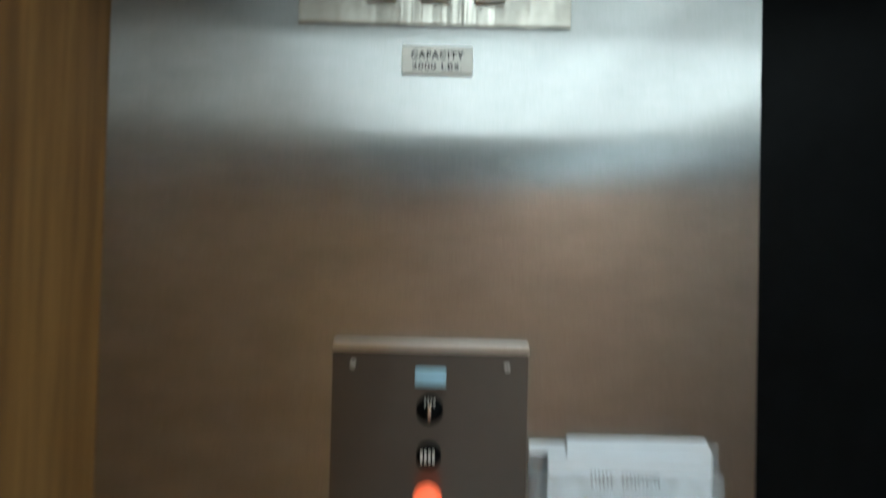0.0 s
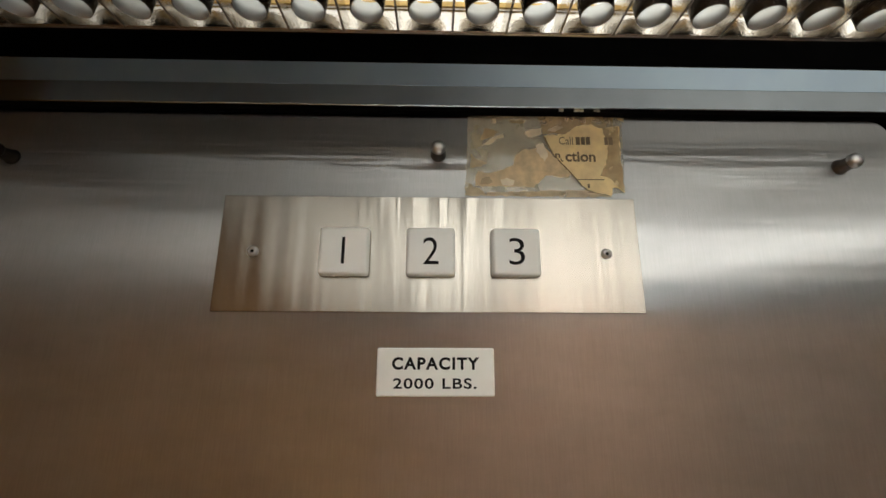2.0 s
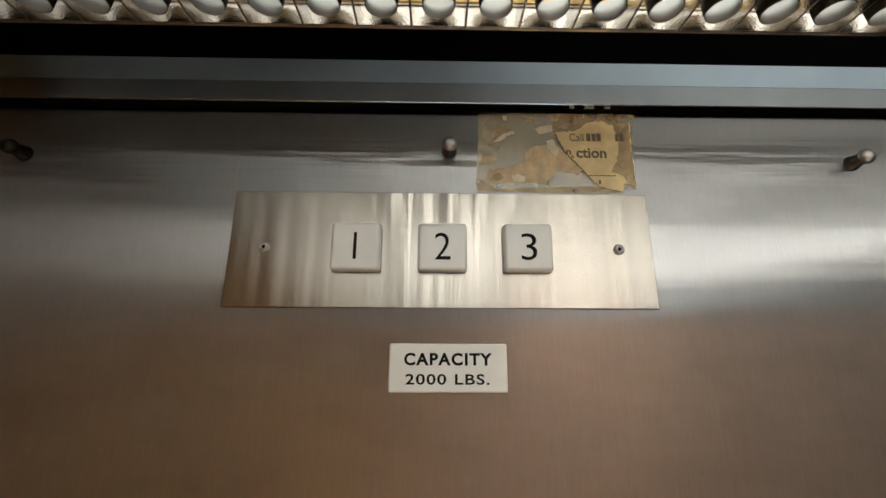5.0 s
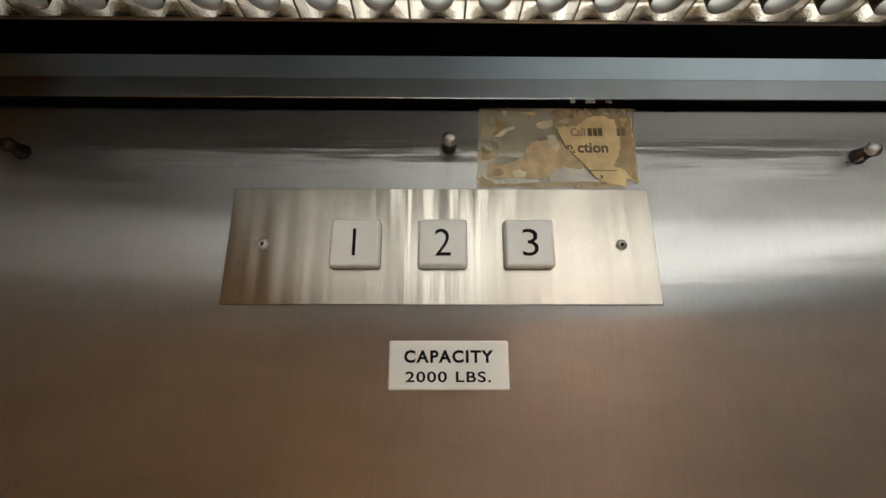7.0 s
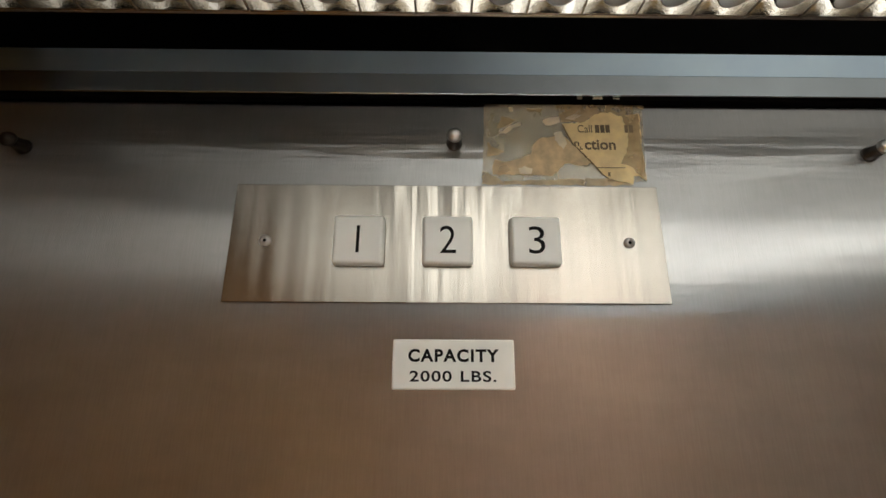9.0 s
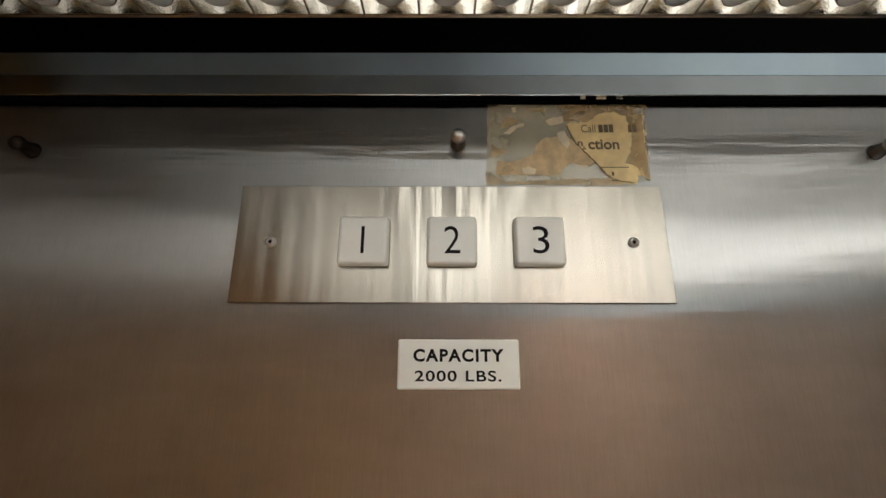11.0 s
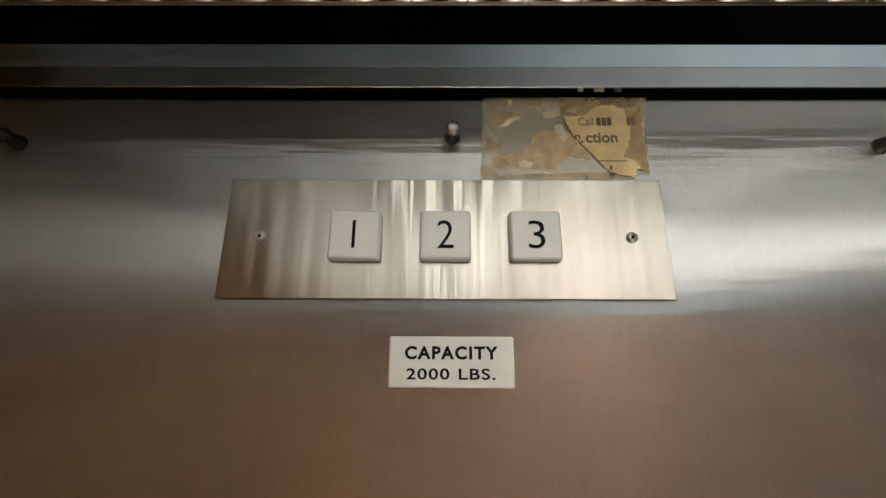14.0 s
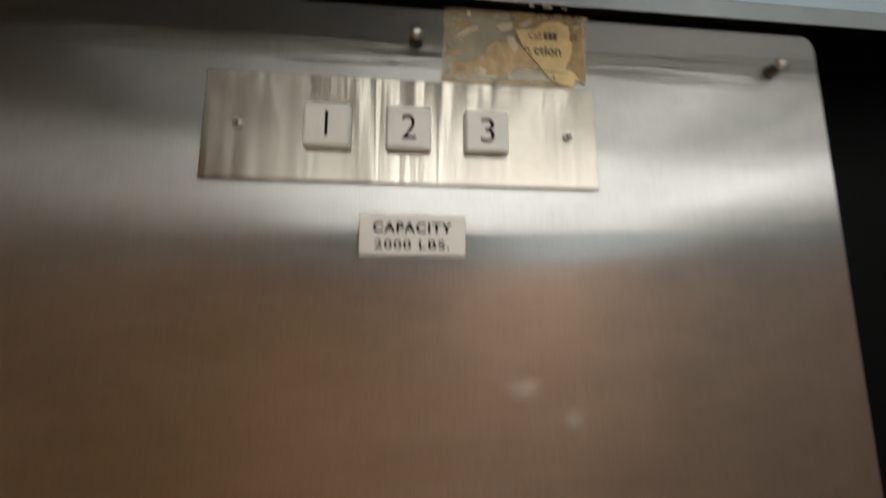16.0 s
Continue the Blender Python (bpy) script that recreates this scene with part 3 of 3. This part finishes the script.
scrap("tape", [(-50, 28.1), (52.6, 28.3), (49.3, -25.8), (-52.7, -28.3)], TAPE, -0.0001, -0.0003, 2, None, "yellowish clear tape, creased", 0.4, 4.0)
scrap("backing", [(-44.3, -11.6), (-37.2, -12.8), (-30.1, -10.9), (-21.6, -7.6), (-20, -1.1), (-15, 3.6), (-6.4, 5), (-1.5, 7), (5.1, -1), (16, -12.6), (13.4, -15.2), (-0.7, -14), (-8.3, -22.3), (-24.7, -21.7), (-45.8, -21.8), (-46.2, -16.7)],
      GLUE, -0.0003, -0.00055, 3, None, "brown torn backing paper")
for pts, mat, seed in (([(-38.9, -26.0), (-19.1, -25.4), (4.3, -24.3), (26.5, -23.6), (40.6, -27.4), (40.4, -28.4), (-39, -28.4)], GLUE_THIN, 4),
                       ([(-52.7, -19.3), (-42.3, -24.3), (-38.4, -28.3), (-52.7, -28.3)], GLUE_THIN, 5),
                       ([(-3.6, 28), (47.2, 28.1), (46.2, 21.9), (36.3, 20.7), (29.1, 22.8), (21.7, 21.8), (13.8, 15.4), (6.5, 16.5), (-0.9, 15.1), (-1.7, 20.6)], GLUE_THIN, 6),
                       ([(14.2, 15.4), (21.9, 21.6), (29.2, 22.6), (30.2, 19.6), (24, 16.2)], GLUE, 7),
                       ([(-13, 16.4), (-8, 18.9), (-1.8, 19.5), (-1.6, 15.4), (-6, 13.6), (-10.8, 12.9)], GLUE_PALE, 8),
                       ([(1.8, 17.6), (6, 20.4), (11.6, 25.1), (13, 20.6), (7.2, 16.8)], GLUE_PALE, 9),
                       ([(-39.1, 19.4), (-30, 16.4), (-35.1, 12.9), (-42.4, 10.2)], GLUE_THIN, 10),
                       ([(-41.3, 6.8), (-34, 12.6), (-27.1, 15), (-26.8, 12.6), (-32, 11), (-36.5, 6.9)], GLUE_PALE, 11),
                       ([(-48.5, 0.8), (-46.2, -2.7), (-37.9, -6.1), (-42, -8.2), (-49, -9.3)], GLUE_THIN, 12),
                       ([(49.4, 27.7), (53.7, 27.7), (53.7, 25.2), (51, 26.1)], GLUE, 13),
                       ([(-34.6, 26), (-31.8, 26.3), (-31.7, 23), (-33.9, 22.7)], GLUE_PALE, 14),
                       ([(-23, 25.5), (-12, 24.6), (-14, 22.8), (-22, 23.4)], GLUE_THIN, 15)):
    scrap("glue", pts, mat, -0.0003, -0.0005, seed)
paper = scrap("paper", [(-0.4, 13.8), (13.7, 15.2), (21.6, 21.4), (31.6, 22.8), (36.2, 20), (49.8, 21.5), (48.9, -6), (49.4, -25.2), (45.4, -22), (41.7, -22.1), (40.7, -27.7), (26.5, -24.2), (22.2, -20.9), (16, -12.6), (5.2, 0.4)],
              PAPER_OLD, -0.0006, -0.0009, 20, None, "yellowed paper with brown print")
for pts, mat, seed in (([(38.5, 20.4), (49.2, 21.2), (48.9, -6), (49.2, -24.6), (45.4, -21.6), (40.6, -15.8), (34.7, -13.8), (39.2, -6.1), (41.4, 7.2)], GLUE_THIN, 21),
                       ([(-6.3, 7), (-1.4, 8.3), (1.5, -0.7), (-0.9, -4.4), (-5.9, 2.2)], GLUE_PALE, 22),
                       ([(-30, -17.5), (-26, -16), (-21, -18), (-22, -21.2), (-29, -21.2)], GLUE_PALE, 23),
                       ([(-42, -17), (-37, -15.5), (-35, -19), (-38, -21), (-43, -20.8)], GLUE_THIN, 24)):
    scrap("glue", pts, mat, -0.0009, -0.0011, seed)
part("fold", joined(box(0.0, 0.0008, -0.0012, -0.0008, 0.011, 0.0125), outline(ragged([(-0.0004, 0.0136), (0.0052, 0.0006), (0.016, -0.0124), (0.0222, -0.0207), (0.0220, -0.0208), (0.0157, -0.0127), (0.0049, 0.0004), (-0.0007, 0.0134)], 0.0002, 0.0015, 25), -0.0006, -0.0011)), GLUE_DARK, notice, "brown torn edge")
part("lettering", lettering("Call", 0.0092, 0.0184, 0.0077, 0.0131, -0.00095, 0.0001, -0.004), BROWN_PRINT, paper)
part("lettering", lettering("n", 0.0062, 0.0094, -0.0020, 0.0012, -0.00095, 0.0001, 0.022), BROWN_PRINT, paper)
part("lettering", lettering("ction", 0.0128, 0.0324, -0.0044, 0.0026, -0.00095, 0.0001, 0.022), BROWN_PRINT, paper)
for x0, z0, x1, z1 in ((0.0096, -0.0040, 0.0102, -0.0024), (0.0098, -0.0044, 0.0112, -0.0037), (0.0204, 0.0077, 0.0230, 0.0131), (0.0238, 0.0077, 0.0264, 0.0131),
                       (0.0271, 0.0078, 0.0297, 0.0132), (0.0394, 0.0078, 0.0414, 0.0132), (0.0421, 0.0078, 0.0447, 0.0132), (0.0191, -0.0170, 0.0368, -0.0166), (0.0258, -0.0225, 0.0270, -0.0200), (0.0250, -0.0258, 0.0294, -0.0255)):
    part("print_bar", box(x0, x1, -0.00122, -0.0008, z0, z1), BROWN_PRINT, paper)

# ---- operating station ----
station = thing("operating_station", "dark steel operating station with key switch and red stop button", "control panel", (0.003, 0, 1.45))
SX, SZ = 0.003, 1.45


def low(bm):
    return local(bm, SX, SZ)


bm = box(-0.0850, 0.0932, -0.0080, 0.0, 1.16, 1.7618, 0.0)
part("body", low(bm), STEEL_DARK, station)
part("lip", low(box(-0.0850, 0.0938, -0.0100, 0.0, 1.7622, 1.7703, 0.0010, 2)), SATIN, station, "bright brushed top lip")
for x in (-0.0665, 0.0740):
    socket_screw(station, x - SX, 1.7490 - SZ, -0.008, 0.0030)
part("lens", low(box(-0.0098, 0.0188, -0.0125, -0.0078, 1.7318, 1.7466, 0.0016, 3)), BLUE, station, "pale blue rectangular lamp lens")
key = part("key_switch", low(lathe(((0, -0.0075), (0.0125, -0.0075), (0.0125, -0.0095), (0.0112, -0.0108), (0.0070, -0.0110), (0.0066, -0.0128), (0, -0.0130)), 32, 0.0045, 1.7094)), BLACK, station, "round black key switch")
part("key_barrel", low(box(0.0027, 0.0063, -0.0175, -0.0128, 1.7030, 1.7165, 0.0008, 2)), POLISHED, key, "silver switch lever")
alarm = part("alarm_button", low(lathe(((0, -0.0075), (0.0115, -0.0075), (0.0115, -0.0105), (0.0100, -0.0122), (0, -0.0126)), 32, 0.0045, 1.6680)), BLACK, station, "round black alarm button")
for k in range(4):
    part("print_bar", low(box(-0.0030 + k * 0.0036, -0.0008 + k * 0.0036, -0.01285, -0.0124, 1.6645, 1.6720)), SIGN_WHITE, alarm)
    part("print_bar", low(box(-0.0006 + k * 0.0028, 0.0010 + k * 0.0028, -0.01135, -0.0106, 1.7150, 1.7182)), SIGN_WHITE, key)
stop = part("stop_button", low(joined(lathe(((0, -0.0075), (0.0095, -0.0075), (0.0095, -0.0140), (0.0130, -0.0150), (0.0134, -0.0185), (0.0118, -0.0218), (0.0070, -0.0236), (0, -0.0240)), 36, 0.0045, 1.6322))), RED, station, "glowing orange-red mushroom stop button")
for k in range(3):
    part("print_bar", low(box(0.0000 + k * 0.0030, 0.0020 + k * 0.0030, -0.0245, -0.0232, 1.6200, 1.6285)), INK, stop)

# ---- document holder ----
holder = thing("document_holder", "clear acrylic document holder with white papers, screwed to the panel", "document holder", (0.187, 0, 1.55))
HX, HZ = 0.187, 1.55


def held(bm):
    return local(bm, HX, HZ)


part("back_sheet", held(box(0.0965, 0.2725, -0.0025, -0.0002, 1.420, 1.6800, 0.0006, 1)), ACRYLIC, holder, "clear acrylic back")
part("front_sheet", held(box(0.0965, 0.2660, -0.0200, -0.0180, 1.420, 1.6610, 0.0006, 1)), ACRYLIC, holder, "clear acrylic front")
part("side_strip", held(box(0.0965, 0.0990, -0.0182, -0.0022, 1.420, 1.6610)), ACRYLIC, holder)
part("side_strip", held(box(0.2635, 0.2660, -0.0182, -0.0022, 1.420, 1.6610)), ACRYLIC, holder)
part("top_strip", held(box(0.0965, 0.1300, -0.0050, -0.0026, 1.6700, 1.6800, 0.0005, 1)), PAPER, holder, "white folded clip edge")
part("paper", held(outline([(0.131, 1.425), (0.258, 1.425), (0.264, 1.674), (0.258, 1.6855), (0.131, 1.6855)], -0.0040, -0.0060)), PAPER, holder, "folded white paper")
p2 = part("paper", held(outline([(0.112, 1.425), (0.2483, 1.425), (0.2475, 1.6735), (0.112, 1.6737)], -0.0120, -0.0128)), PAPER, holder, "white printed paper")
for k in range(18):
    if k not in (6, 7):
        part("print_bar", held(box(0.1504 + k * 0.00352, 0.1504 + k * 0.00352 + 0.0017, -0.0131, -0.0126, 1.6462 + 0.0015 * (k % 3 == 1), 1.6585)), PRINT, p2)

# ---- smears on the steel ----
for k, (x, z, w, h) in enumerate(((0.071, 1.9385, 0.024, 0.016), (0.104, 1.9200, 0.018, 0.014))):
    rnd = random.Random(20 + k)
    pts = [(w * 0.5 * (0.7 + rnd.random() * 0.5) * math.cos(a), h * 0.5 * (0.7 + rnd.random() * 0.5) * math.sin(a)) for a in (i * math.pi / 8 for i in range(16))]
    m = thing("glue_smear", "small pale smear of glue on the steel panel", "smear", (x, 0, z), "smears on the panel")
    part("patch", outline(pts, -0.0001, -0.00025), SMEAR, m)
